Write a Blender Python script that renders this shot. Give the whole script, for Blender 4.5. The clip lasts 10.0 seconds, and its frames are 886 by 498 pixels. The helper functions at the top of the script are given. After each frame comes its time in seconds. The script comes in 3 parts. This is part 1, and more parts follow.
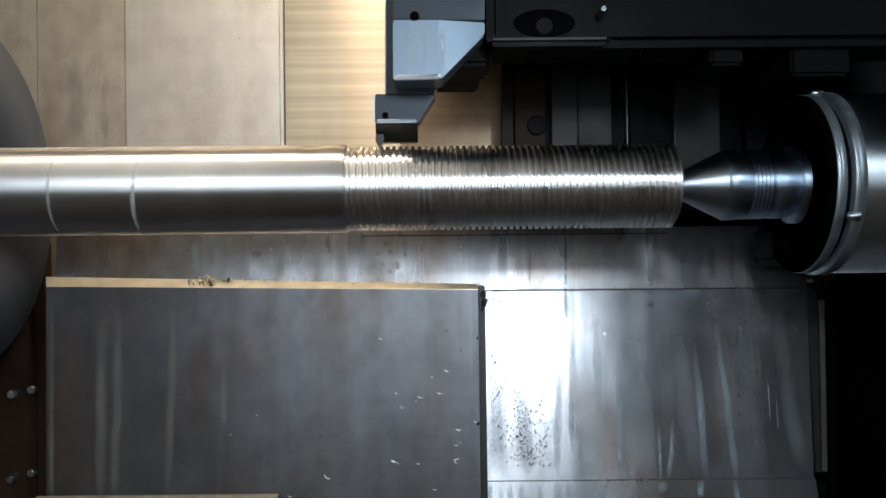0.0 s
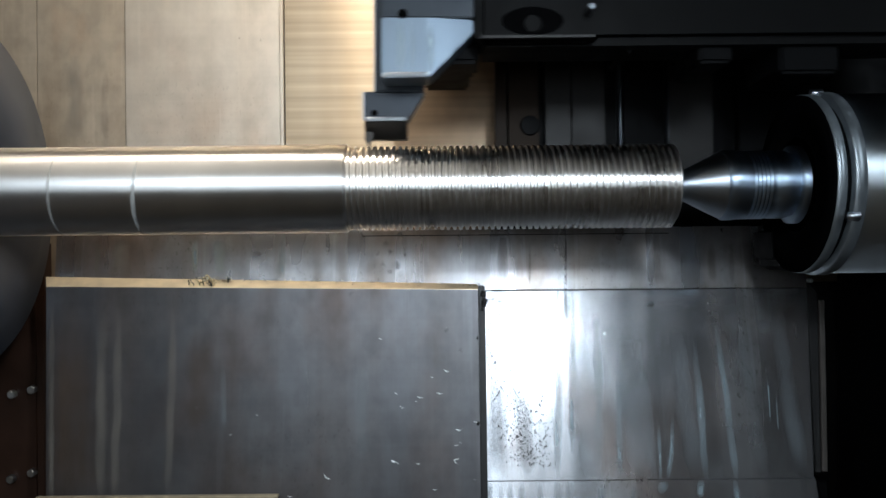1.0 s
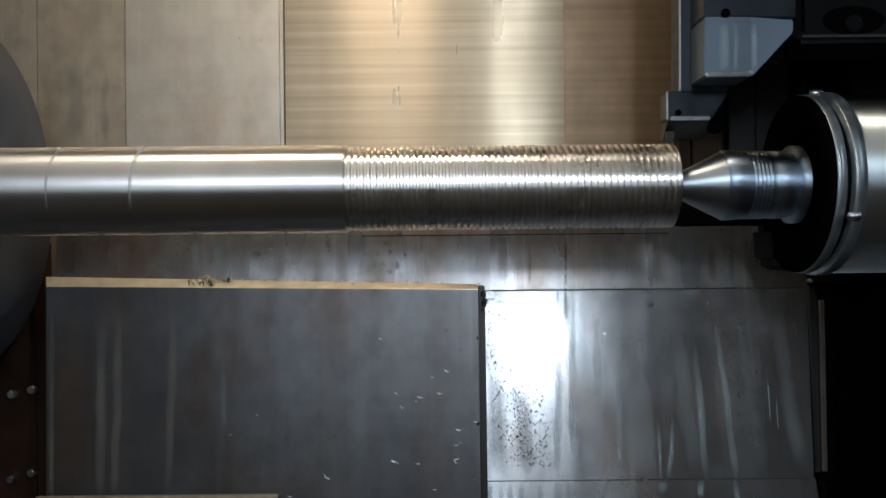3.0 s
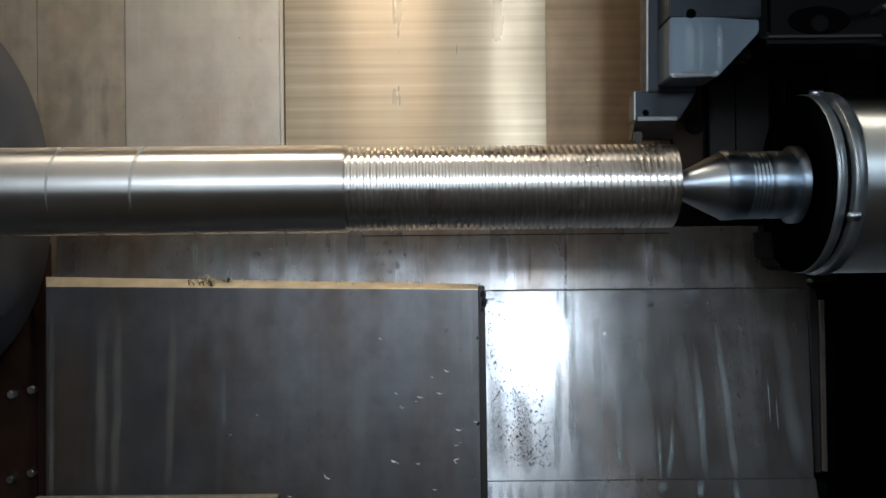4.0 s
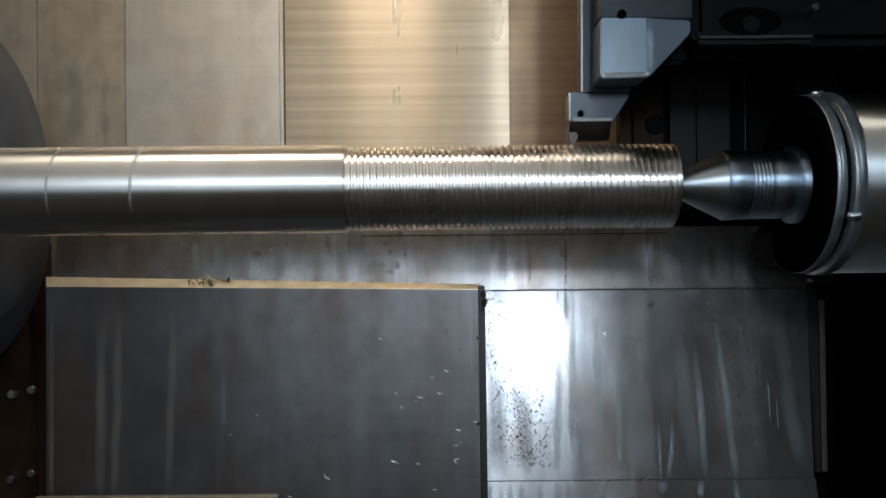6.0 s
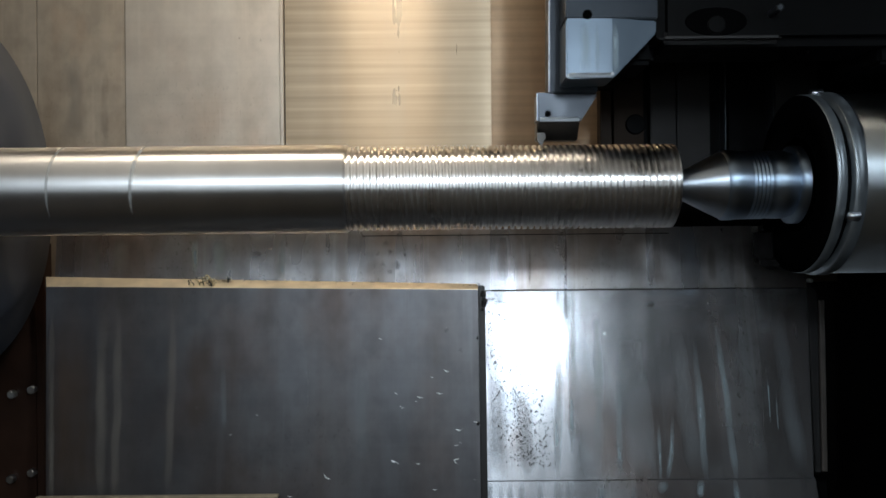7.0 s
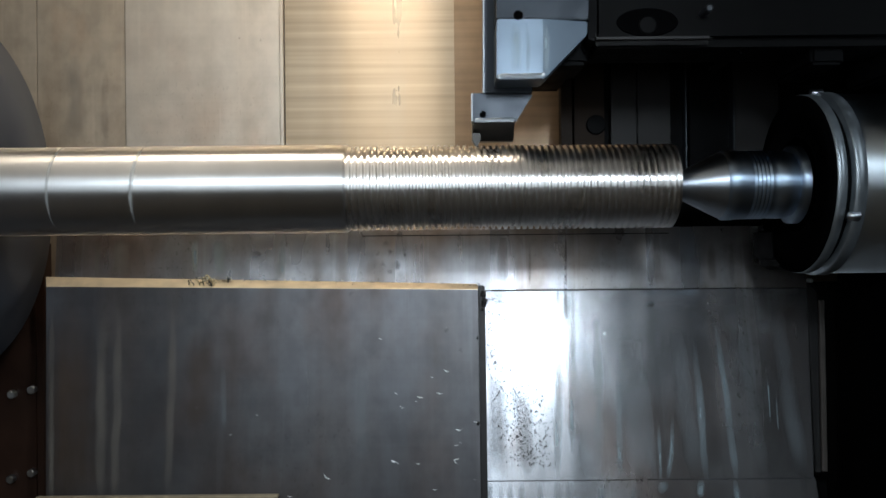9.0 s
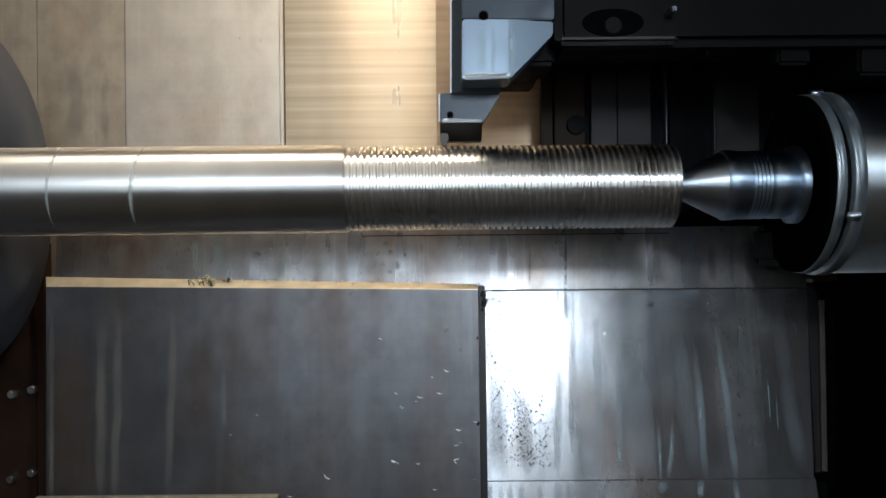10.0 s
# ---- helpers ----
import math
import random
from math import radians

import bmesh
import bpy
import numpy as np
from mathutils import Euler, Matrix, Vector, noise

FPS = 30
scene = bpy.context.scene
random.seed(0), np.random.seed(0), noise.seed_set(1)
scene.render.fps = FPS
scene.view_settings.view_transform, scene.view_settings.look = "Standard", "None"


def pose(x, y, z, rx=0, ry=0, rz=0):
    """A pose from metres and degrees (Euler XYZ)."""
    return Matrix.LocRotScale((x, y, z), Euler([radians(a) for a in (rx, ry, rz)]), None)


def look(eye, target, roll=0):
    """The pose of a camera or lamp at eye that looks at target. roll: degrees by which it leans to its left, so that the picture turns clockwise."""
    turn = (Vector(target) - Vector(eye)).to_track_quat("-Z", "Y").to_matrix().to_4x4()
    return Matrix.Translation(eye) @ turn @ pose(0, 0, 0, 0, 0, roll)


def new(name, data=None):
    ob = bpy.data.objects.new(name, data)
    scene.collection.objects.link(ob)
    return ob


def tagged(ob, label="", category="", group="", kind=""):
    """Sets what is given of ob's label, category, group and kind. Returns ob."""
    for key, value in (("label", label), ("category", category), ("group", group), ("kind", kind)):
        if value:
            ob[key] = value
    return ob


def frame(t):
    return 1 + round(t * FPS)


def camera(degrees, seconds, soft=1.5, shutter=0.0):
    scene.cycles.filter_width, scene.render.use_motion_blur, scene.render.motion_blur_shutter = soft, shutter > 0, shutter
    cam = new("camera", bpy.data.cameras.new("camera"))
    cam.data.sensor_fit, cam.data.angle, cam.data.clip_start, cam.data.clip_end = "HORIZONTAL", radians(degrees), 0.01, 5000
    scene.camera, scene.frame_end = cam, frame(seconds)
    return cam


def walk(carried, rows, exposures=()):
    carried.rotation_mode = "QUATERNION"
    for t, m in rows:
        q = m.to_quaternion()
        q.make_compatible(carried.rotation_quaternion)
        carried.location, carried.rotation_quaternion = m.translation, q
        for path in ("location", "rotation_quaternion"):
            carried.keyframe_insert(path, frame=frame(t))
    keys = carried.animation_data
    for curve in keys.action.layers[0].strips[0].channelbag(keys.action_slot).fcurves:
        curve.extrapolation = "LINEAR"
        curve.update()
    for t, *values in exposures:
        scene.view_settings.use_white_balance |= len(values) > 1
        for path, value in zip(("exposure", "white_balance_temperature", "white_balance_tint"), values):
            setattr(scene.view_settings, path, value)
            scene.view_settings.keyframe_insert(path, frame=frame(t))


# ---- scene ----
# A slant-bed lathe. Machine axes: x along the spindle, v up the slant, w out of the bed.
BED = pose(0, 0, 1.15, 60, 0, 0)
EYE = BED @ pose(0, -0.0566, 0.7595, 0, 0, -0.55)
cam = camera(56.87, 10.0, soft=1.5, shutter=0.5)
walk(cam, [(0.0, EYE), (10.0, EYE)], exposures=[(0.0, 0.42), (1.0, 0.42), (1.5, 0.25), (2.0, -0.15), (2.5, -0.30), (5.5, -0.33), (7.5, -0.24), (8.5, -0.20), (9.0, 0.0), (10.0, 0.18)])

# ---- light ----
world = bpy.data.worlds.new("world")
scene.world = world
world.use_nodes = True
world.node_tree.nodes["Background"].inputs[0].default_value = (0.55, 0.58, 0.65, 1)
world.node_tree.nodes["Background"].inputs[1].default_value = 0.02


def area_lamp(name, place, aim, size, power, colour, spread=180):
    lamp = bpy.data.lights.new(name, "AREA")
    lamp.shape, lamp.size, lamp.size_y = "RECTANGLE", size[0], size[1]
    lamp.energy, lamp.color, lamp.spread = power, colour, radians(spread)
    ob = new(name, lamp)
    ob.matrix_world = look(BED @ Vector(place), BED @ Vector(aim))
    return ob


# added overhead fill for the cream band on the shaft
OVERHEAD_FILL = BED.inverted() @ Vector((-0.25, -0.05, 2.20))
area_lamp("work_light", (0.180, 0.235, 0.78), (-0.06, -0.06, -0.1), (0.046, 0.10), 0.62, (0.78, 0.90, 1.0), 80)
# added wide cool fill from the front for shaft and covers
area_lamp("front_fill", (-0.10, 0.26, 1.0), (-0.06, 0.0, -0.1), (0.80, 0.66), 2.0, (0.80, 0.91, 1.0), 130)
area_lamp("overhead_fill", OVERHEAD_FILL, (-0.12, 0.0, 0.0), (1.5, 0.85), 5.0, (1.0, 0.94, 0.83))
# added fill to brighten the quill and its rings
area_lamp("quill_fill", (0.86, 0.265, 0.50), (0.60, 0.0, 0.05), (0.14, 0.08), 1.05, (0.78, 0.90, 1.0))
area_lamp("roof_light", (-0.09, 0.56, 0.05), (-0.12, 0.0, -0.12), (0.15, 0.10), 2.25, (1.0, 0.85, 0.66))


# ---- materials ----
def shader(name):
    m = bpy.data.materials.new(name)
    m.use_nodes = True
    nt = m.node_tree
    return m, nt, nt.nodes["Principled BSDF"]


def noise_node(nt, scale, stretch=(1, 1, 1), detail=4.0, offset=(0, 0, 0)):
    co = nt.nodes.new("ShaderNodeTexCoord")
    mp = nt.nodes.new("ShaderNodeMapping")
    mp.inputs["Scale"].default_value = stretch
    mp.inputs["Location"].default_value = offset
    n = nt.nodes.new("ShaderNodeTexNoise")
    n.inputs["Scale"].default_value, n.inputs["Detail"].default_value = scale, detail
    nt.links.new(co.outputs["Object"], mp.inputs["Vector"])
    nt.links.new(mp.outputs["Vector"], n.inputs["Vector"])
    return n


def ramp(nt, source, stops):
    r = nt.nodes.new("ShaderNodeValToRGB")
    while len(r.color_ramp.elements) < len(stops):
        r.color_ramp.elements.new(0.5)
    for e, (at, c) in zip(r.color_ramp.elements, stops):
        e.position = at
        e.color = (c, c, c, 1) if isinstance(c, (int, float)) else (*c, 1)
    nt.links.new(source, r.inputs[0])
    return r.outputs[0]


def mix(nt, fac, a, b, how="MIX"):
    n = nt.nodes.new("ShaderNodeMix")
    n.data_type, n.blend_type = "RGBA", how
    for socket, value in ((n.inputs[0], fac), (n.inputs[6], a), (n.inputs[7], b)):
        if isinstance(value, (int, float)):
            socket.default_value = value
        elif isinstance(value, tuple):
            socket.default_value = (*value, 1)
        else:
            nt.links.new(value, socket)
    return n.outputs[2]


def bump(nt, p, height, strength, distance):
    b = nt.nodes.new("ShaderNodeBump")
    b.inputs["Strength"].default_value, b.inputs["Distance"].default_value = strength, distance
    nt.links.new(height, b.inputs["Height"])
    nt.links.new(b.outputs[0], p.inputs["Normal"])


def along_x(nt, p, amount, turn=0.0):
    p.inputs["Anisotropic"].default_value = amount
    p.inputs["Anisotropic Rotation"].default_value = turn
    c = nt.nodes.new("ShaderNodeCombineXYZ")
    c.inputs[0].default_value = 1.0
    nt.links.new(c.outputs[0], p.inputs["Tangent"])


def steel_sheet(name, clean, stain, rough, metallic=0.85, aniso=0.0, streak=0.5, spots=0.3, turn=0.0, brushing=0.02, relief=0.15):
    """Rolled sheet with brushing along x, runs of coolant down the slant, and spots."""
    m, nt, p = shader(name)
    runs = noise_node(nt, 1.0, (34, 1.6, 2), 5.0)
    runs2 = noise_node(nt, 1.0, (90, 4, 4), 3.0, (3.1, 0.4, 0))
    cloud = noise_node(nt, 7.0, (1, 1, 1), 6.0)
    brush = noise_node(nt, 1.0, (1.8, 140, 140), 9.0)
    fine = noise_node(nt, 260.0, (1, 0.6, 1), 3.0)
    a = ramp(nt, runs.outputs[0], [(0.40, 0.0), (0.60, 1.0)])
    b = ramp(nt, cloud.outputs[0], [(0.40, 0.0), (0.62, 1.0)])
    f = mix(nt, 0.5, a, b)
    f2 = mix(nt, streak, (0, 0, 0), f)
    col = mix(nt, f2, clean, stain)
    brown = ramp(nt, noise_node(nt, 11.0, (1, 0.55, 1), 7.0, (7, 3, 0)).outputs[0], [(0.50, 0.0), (0.68, 1.0)])
    col = mix(nt, mix(nt, streak * 0.85, (0, 0, 0), brown), col, (stain[0] * 1.08, stain[1] * 0.80, stain[2] * 0.64))
    mottle = ramp(nt, noise_node(nt, 48.0, (1, 0.7, 1), 8.0, (1, 8, 0)).outputs[0], [(0.35, 0.35), (0.65, 0.65)])
    col = mix(nt, streak * 0.7, col, mottle, "OVERLAY")
    s = ramp(nt, fine.outputs[0], [(0.60, 0.0), (0.70, 1.0)])
    s = mix(nt, 1.0, s, ramp(nt, cloud.outputs[0], [(0.45, 0.0), (0.6, 1.0)]), "MULTIPLY")
    s = mix(nt, spots, (0, 0, 0), s)
    col = mix(nt, s, col, (0.035, 0.025, 0.02))
    bright = ramp(nt, runs2.outputs[0], [(0.62, 0.0), (0.74, 1.0)])
    col = mix(nt, mix(nt, streak * 0.35, (0, 0, 0), bright), col, tuple(min(1.0, c * 1.5) for c in clean))
    col = mix(nt, brushing * 2, col, ramp(nt, brush.outputs[0], [(0.3, 0.2), (0.7, 0.9)]), "OVERLAY")
    nt.links.new(col, p.inputs["Base Color"])
    r = ramp(nt, f, [(0.0, max(0.0, rough - 0.07)), (1.0, min(1.0, rough + 0.10))])
    nt.links.new(r, p.inputs["Roughness"])
    p.inputs["Metallic"].default_value = metallic
    bump(nt, p, mix(nt, brushing, cloud.outputs[0], brush.outputs[0]), relief, 0.0006)
    if aniso:
        along_x(nt, p, aniso, turn)
    return m


def plain(name, colour, rough, metallic=0.0, vary=0.25, scale=60.0, relief=0.1, aniso=0.0, turn=0.0, gloss=0.5):
    m, nt, p = shader(name)
    n1 = noise_node(nt, scale, (1, 1, 1), 5.0)
    n2 = noise_node(nt, scale * 0.12, (1, 1, 1), 3.0, (5, 2, 1))
    f = mix(nt, 0.5, n1.outputs[0], n2.outputs[0])
    col = mix(nt, ramp(nt, f, [(0.35, 0.0), (0.65, 1.0)]), tuple(c * (1 - vary) for c in colour), tuple(min(1.0, c * (1 + vary)) for c in colour))
    nt.links.new(col, p.inputs["Base Color"])
    nt.links.new(ramp(nt, n1.outputs[0], [(0.3, max(0.02, rough - 0.08)), (0.7, min(1.0, rough + 0.08))]), p.inputs["Roughness"])
    p.inputs["Metallic"].default_value = metallic
    p.inputs["Specular IOR Level"].default_value = gloss
    if relief:
        bump(nt, p, n1.outputs[0], relief, 0.0005)
    if aniso:
        along_x(nt, p, aniso, turn)
    return m


BRUSHED = steel_sheet("brushed_steel", (0.37, 0.30, 0.215), (0.29, 0.215, 0.145), 0.32, 0.62, 0.97, 0.07, 0.0, 0.25, 0.14, 0.05)
SATIN = steel_sheet("satin_steel", (0.52, 0.47, 0.405), (0.36, 0.30, 0.24), 0.42, 0.5, 0.4, 0.35, 0.1, 0.25)
SATIN_BROWN = steel_sheet("browned_steel", (0.47, 0.405, 0.325), (0.30, 0.23, 0.165), 0.42, 0.5, 0.4, 0.6, 0.2, 0.25)
COVER = steel_sheet("oily_steel", (0.128, 0.132, 0.145), (0.080, 0.066, 0.058), 0.40, 0.85, 0.4, 0.5, 0.2, 0.25)
# brown painted where the turret's reflection takes the panel's sheen away
DULLED_ZONE = steel_sheet("dulled_panel_brown", (0.25, 0.175, 0.11), (0.18, 0.12, 0.075), 0.42, 0.5, 0.6, 0.3, 0.0, 0.25, 0.1, 0.05)
STAINED = steel_sheet("stained_steel", (0.38, 0.40, 0.43), (0.19, 0.175, 0.17), 0.20, 0.8, 0.15, 0.6, 0.5, 0.25)
STRIP = steel_sheet("dulled_steel", (0.33, 0.34, 0.365), (0.20, 0.17, 0.145), 0.30, 0.8, 0.2, 0.7, 0.4, 0.25)
PALE_PAINT = plain("worn_pale_edge", (0.08, 0.07, 0.064), 0.5, 0.2)
LEDGE = plain("pale_edge", (0.66, 0.56, 0.40), 0.42, 0.6, 0.2, 90)
RUBBER = plain("black_rubber", (0.012, 0.012, 0.013), 0.55)
BROWN = plain("brown_grime", (0.036, 0.017, 0.011), 0.5, 0.0, 0.4, 25, 0.1, 0.0, 0.0, 0.25)
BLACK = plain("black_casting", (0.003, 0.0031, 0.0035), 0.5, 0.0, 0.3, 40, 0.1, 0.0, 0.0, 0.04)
HOLDER = plain("holder_steel", (0.014, 0.018, 0.024), 0.32, 0.5, 0.2, 40, 0.0, 0.0, 0.0, 0.35)
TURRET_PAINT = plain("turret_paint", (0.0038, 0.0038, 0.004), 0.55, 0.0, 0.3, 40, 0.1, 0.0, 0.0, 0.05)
EDGE_PALER = plain("paler_black_edge", (0.030, 0.029, 0.029), 0.55, 0.1, 0.3, 40, 0.0, 0.0, 0.0, 0.2)
MATTE = plain("matte_black", (0.002, 0.002, 0.0022), 0.9, 0.0, 0.3, 40, 0.0, 0.0, 0.0, 0.0)
# greys and browns of the turret's reflection, built as plates
REFLECTED_GREY = plain("reflected_grey", (0.0135, 0.0125, 0.0122), 0.5, 0.1, 0.3, 40, 0.1, 0.0, 0.0, 0.25)
REFLECTED_BROWN = plain("reflected_brown", (0.020, 0.0130, 0.0088), 0.6, 0.0, 0.3, 30, 0.1, 0.0, 0.0, 0.12)
DARK_STEEL = plain("dark_steel", (0.10, 0.11, 0.125), 0.36, 0.85, 0.25, 50)
TOOL_STEEL = plain("tool_steel", (0.10, 0.128, 0.16), 0.44, 0.7, 0.12, 28, 0.0)
SHANK = plain("shank_steel", (0.018, 0.023, 0.030), 0.42, 0.4, 0.15, 90, 0.05, 0.0, 0.0, 0.25)
QUILL = plain("quill_steel", (0.80, 0.88, 0.95), 0.45, 1.0, 0.08, 60, 0.0, 0.98, 0.0)
FLANGE_RING = plain("dulled_ring", (0.33, 0.37, 0.40), 0.46, 0.92, 0.15, 90, 0.0)
RING = plain("satin_ring", (0.32, 0.345, 0.37), 0.5, 0.8, 0.1, 90, 0.03)
BLUED = plain("blued_steel", (0.40, 0.50, 0.62), 0.42, 1.0, 0.15, 60, 0.0, 0.96, 0.0)
GROUND = plain("ground_steel", (0.60, 0.64, 0.70), 0.36, 1.0, 0.12, 80, 0.05, 0.8, 0.0)
CHUCK = plain("chuck_steel", (0.080, 0.088, 0.108), 0.5, 0.6, 0.25, 30)
CARBIDE = plain("carbide", (0.02, 0.018, 0.016), 0.35, 0.7)
GREY = plain("grey_enamel", (0.30, 0.285, 0.26), 0.45, 0.0, 0.1, 12)
# floor grey chosen for its bounce on the shaft's lower half
BOUNCE_FLOOR = plain("bounce_floor", (0.12, 0.12, 0.125), 0.4, 0.0, 0.25, 12)
CHARCOAL = plain("charcoal_enamel", (0.02, 0.02, 0.022), 0.5, 0.0, 0.2, 12)
CHIP = plain("steel_chip", (0.90, 0.80, 0.62), 0.3, 0.6, 0.2, 200)
SHAVING = plain("bright_shaving", (0.85, 0.88, 0.90), 0.28, 0.6, 0.1, 200)


def turned_steel(name, colour, rough, aniso):
    """Turned bar: feed marks round the axis, a few lighter scuffed rings."""
    m, nt, p = shader(name)
    feed = noise_node(nt, 1.0, (1400, 3, 3), 2.0)
    band = noise_node(nt, 1.0, (22, 2.2, 2.2), 3.0)
    col = mix(nt, ramp(nt, band.outputs[0], [(0.35, 0.0), (0.7, 1.0)]), tuple(c * 0.9 for c in colour), colour)
    nt.links.new(col, p.inputs["Base Color"])
    p.inputs["Metallic"].default_value = 1.0
    scuff = ramp(nt, noise_node(nt, 1.0, (70, 8, 8), 2.0, (1, 4, 2)).outputs[0], [(0.55, rough), (0.75, rough + 0.04)])
    nt.links.new(scuff, p.inputs["Roughness"])
    bump(nt, p, feed.outputs[0], 0.10, 0.0002)
    along_x(nt, p, aniso, 0.0)
    return m


TURNED = turned_steel("turned_steel", (0.88, 0.87, 0.86), 0.43, 0.985)
THREADED = plain("cut_thread", (0.72, 0.71, 0.70), 0.30, 1.0, 0.0, 30, 0.0, 0.92, 0.0)
CENTER_STEEL = plain("center_steel", (0.46, 0.51, 0.57), 0.42, 1.0, 0.15, 60, 0.0, 0.9, 0.0)


# ---- building helpers ----
def part(name, bm, material, parent, label=""):
    me = bpy.data.meshes.new(name)
    bm.to_mesh(me)
    bm.free()
    me.materials.append(material)
    ob = new(name, me)
    ob.parent = parent
    if label:
        tagged(ob, label)
    return ob


def thing(name, label, category, group="", kind="", at=BED):
    ob = new(name)
    ob.empty_display_size = 0.05
    ob.matrix_world = at
    return tagged(ob, label, category, group, kind)


def bevel(bm, size, segments=2):
    if size:
        edges = [e for e in bm.edges if len(e.link_faces) == 2 and e.calc_face_angle() > 0.5]
        bmesh.ops.bevel(bm, geom=edges, offset=size, segments=segments, affect="EDGES", clamp_overlap=True)
    return bm


def box(x0, x1, v0, v1, w0, w1, edge=0.0):
    bm = bmesh.new()
    bmesh.ops.create_cube(bm, size=1.0)
    for q in bm.verts:
        q.co = ((x0 + x1) / 2 + q.co.x * (x1 - x0), (v0 + v1) / 2 + q.co.y * (v1 - v0), (w0 + w1) / 2 + q.co.z * (w1 - w0))
    return bevel(bm, edge)


def prism(outline, w0, w1, edge=0.0, slope=0.0):
    """An outline in x and v pulled from w0 to w1; slope: how much w gains per metre down the slant."""
    bm = bmesh.new()
    top = max(p[1] for p in outline)
    low = [bm.verts.new((x, v, w0 + (top - v) * slope)) for x, v in outline]
    high = [bm.verts.new((x, v, w1 + (top - v) * slope)) for x, v in outline]
    n = len(outline)
    bm.faces.new(low[::-1]), bm.faces.new(high)
    for i in range(n):
        bm.faces.new((low[i], low[(i + 1) % n], high[(i + 1) % n], high[i]))
    bmesh.ops.recalc_face_normals(bm, faces=bm.faces)
    return bevel(bm, edge)


def side_prism(outline, x0, x1, edge=0.0):
    """An outline in v and w pulled along x."""
    bm = bmesh.new()
    a = [bm.verts.new((x0, v, w)) for v, w in outline]
    b = [bm.verts.new((x1, v, w)) for v, w in outline]
    n = len(outline)
    bm.faces.new(a), bm.faces.new(b[::-1])
    for i in range(n):
        bm.faces.new((a[i], a[(i + 1) % n], b[(i + 1) % n], b[i]))
    bmesh.ops.recalc_face_normals(bm, faces=bm.faces)
    return bevel(bm, edge)


def turned(profile, sides=96, v=0.0, w=0.0):
    """A body of revolution about a line along x: (x, radius) pairs."""
    bm = bmesh.new()
    rings = []
    for x, r in profile:
        if r < 1e-6:
            rings.append([bm.verts.new((x, v, w))])
        else:
            rings.append([bm.verts.new((x, v + r * math.cos(2 * math.pi * i / sides), w + r * math.sin(2 * math.pi * i / sides))) for i in range(sides)])
    for a, b in zip(rings, rings[1:]):
        for i in range(sides):
            j = (i + 1) % sides
            q = [a[i % len(a)], a[j % len(a)], b[j % len(b)], b[i % len(b)]]
            q = list(dict.fromkeys(q))
            if len(q) > 2:
                bm.faces.new(q).smooth = True
    for e in bm.edges:
        if len(e.link_faces) == 2 and e.calc_face_angle() > 0.35:
            e.smooth = False
    bmesh.ops.recalc_face_normals(bm, faces=bm.faces)
    return bm


def peg(x, v, w0, w1, r, sides=24, edge=0.0):
    """A round peg along w."""
    bm = bmesh.new()
    bmesh.ops.create_cone(bm, cap_ends=True, segments=sides, radius1=r, radius2=r, depth=w1 - w0, matrix=Matrix.Translation((x, v, (w0 + w1) / 2)))
    return bevel(bm, edge, 1)


# ---- enclosure ----
# walls and floor are out of view and shape bounce and reflections
def enclosure():
    z = 1.15
    for name, m, size, mat, label in (
        ("wall_front", pose(-0.1, -1.25, z), (2.4, 0.04, 2.2), GREY, "unseen grey cabin front wall that bounces light back"),
        ("wall_back", pose(-0.1, 0.95, z), (2.4, 0.04, 2.2), CHARCOAL, "dark back wall of the lathe cabin"),
        ("wall_left", pose(-1.28, -0.15, z), (0.04, 2.2, 2.2), GREY, "grey enamelled headstock wall of the lathe cabin"),
        ("wall_right", pose(1.08, -0.15, z), (0.04, 2.2, 2.2), CHARCOAL, "dark tailstock wall of the lathe cabin"),
        ("floor", pose(-0.1, -0.15, z - 1.1), (2.4, 2.2, 0.04), BOUNCE_FLOOR, "unseen mid-grey cabin floor that bounces light upwards"),
    ):
        sx, sy, sz = (s / 2 for s in size)
        bm = box(-sx, sx, -sy, sy, -sz, sz)
        me = bpy.data.meshes.new(name)
        bm.to_mesh(me)
        bm.free()
        me.materials.append(mat)
        ob = new(name, me)
        ob.matrix_world = m
        tagged(ob, label, name.split("_")[0], kind="structure")


def roof():
    """Unseen cabin roof as one sheet round an opening for the overhead fill lamp."""
    bm = bmesh.new()
    for x0, x1, y0, y1 in ((-1.30, -1.01, -1.25, 0.95), (0.51, 1.10, -1.25, 0.95), (-1.01, 0.51, -1.25, -0.485), (-1.01, 0.51, 0.385, 0.95)):
        piece = box(x0, x1, y0, y1, 2.23, 2.27)
        me = bpy.data.meshes.new("ceiling")
        piece.to_mesh(me)
        piece.free()
        bm.from_mesh(me)
        bpy.data.meshes.remove(me)
    me = bpy.data.meshes.new("ceiling")
    bm.to_mesh(me)
    bm.free()
    me.materials.append(CHARCOAL)
    tagged(new("ceiling", me), "unseen dark cabin roof, left open for the overhead fill", "ceiling", kind="structure")


def machine_bed():
    c = thing("machine_bed", "dark cast slant bed behind the covers", "machine bed", kind="structure")
    part("slant", box(-0.96, 0.96, -0.78, 0.62, -0.60, -0.2312), CHARCOAL, c)
    part("front_rib", box(-0.36, 0.40, -0.42, V_TOP - 0.004, -0.2308, -0.146), CHARCOAL, c)
    part("tail_rib", box(0.475, 0.95, -0.55, -0.10, -0.2308, -0.1004), CHARCOAL, c)
    part("headstock", box(-1.20, -0.602, -0.24, 0.24, -0.2222, 0.22, 0.01), CHARCOAL, c, "dark headstock casting")


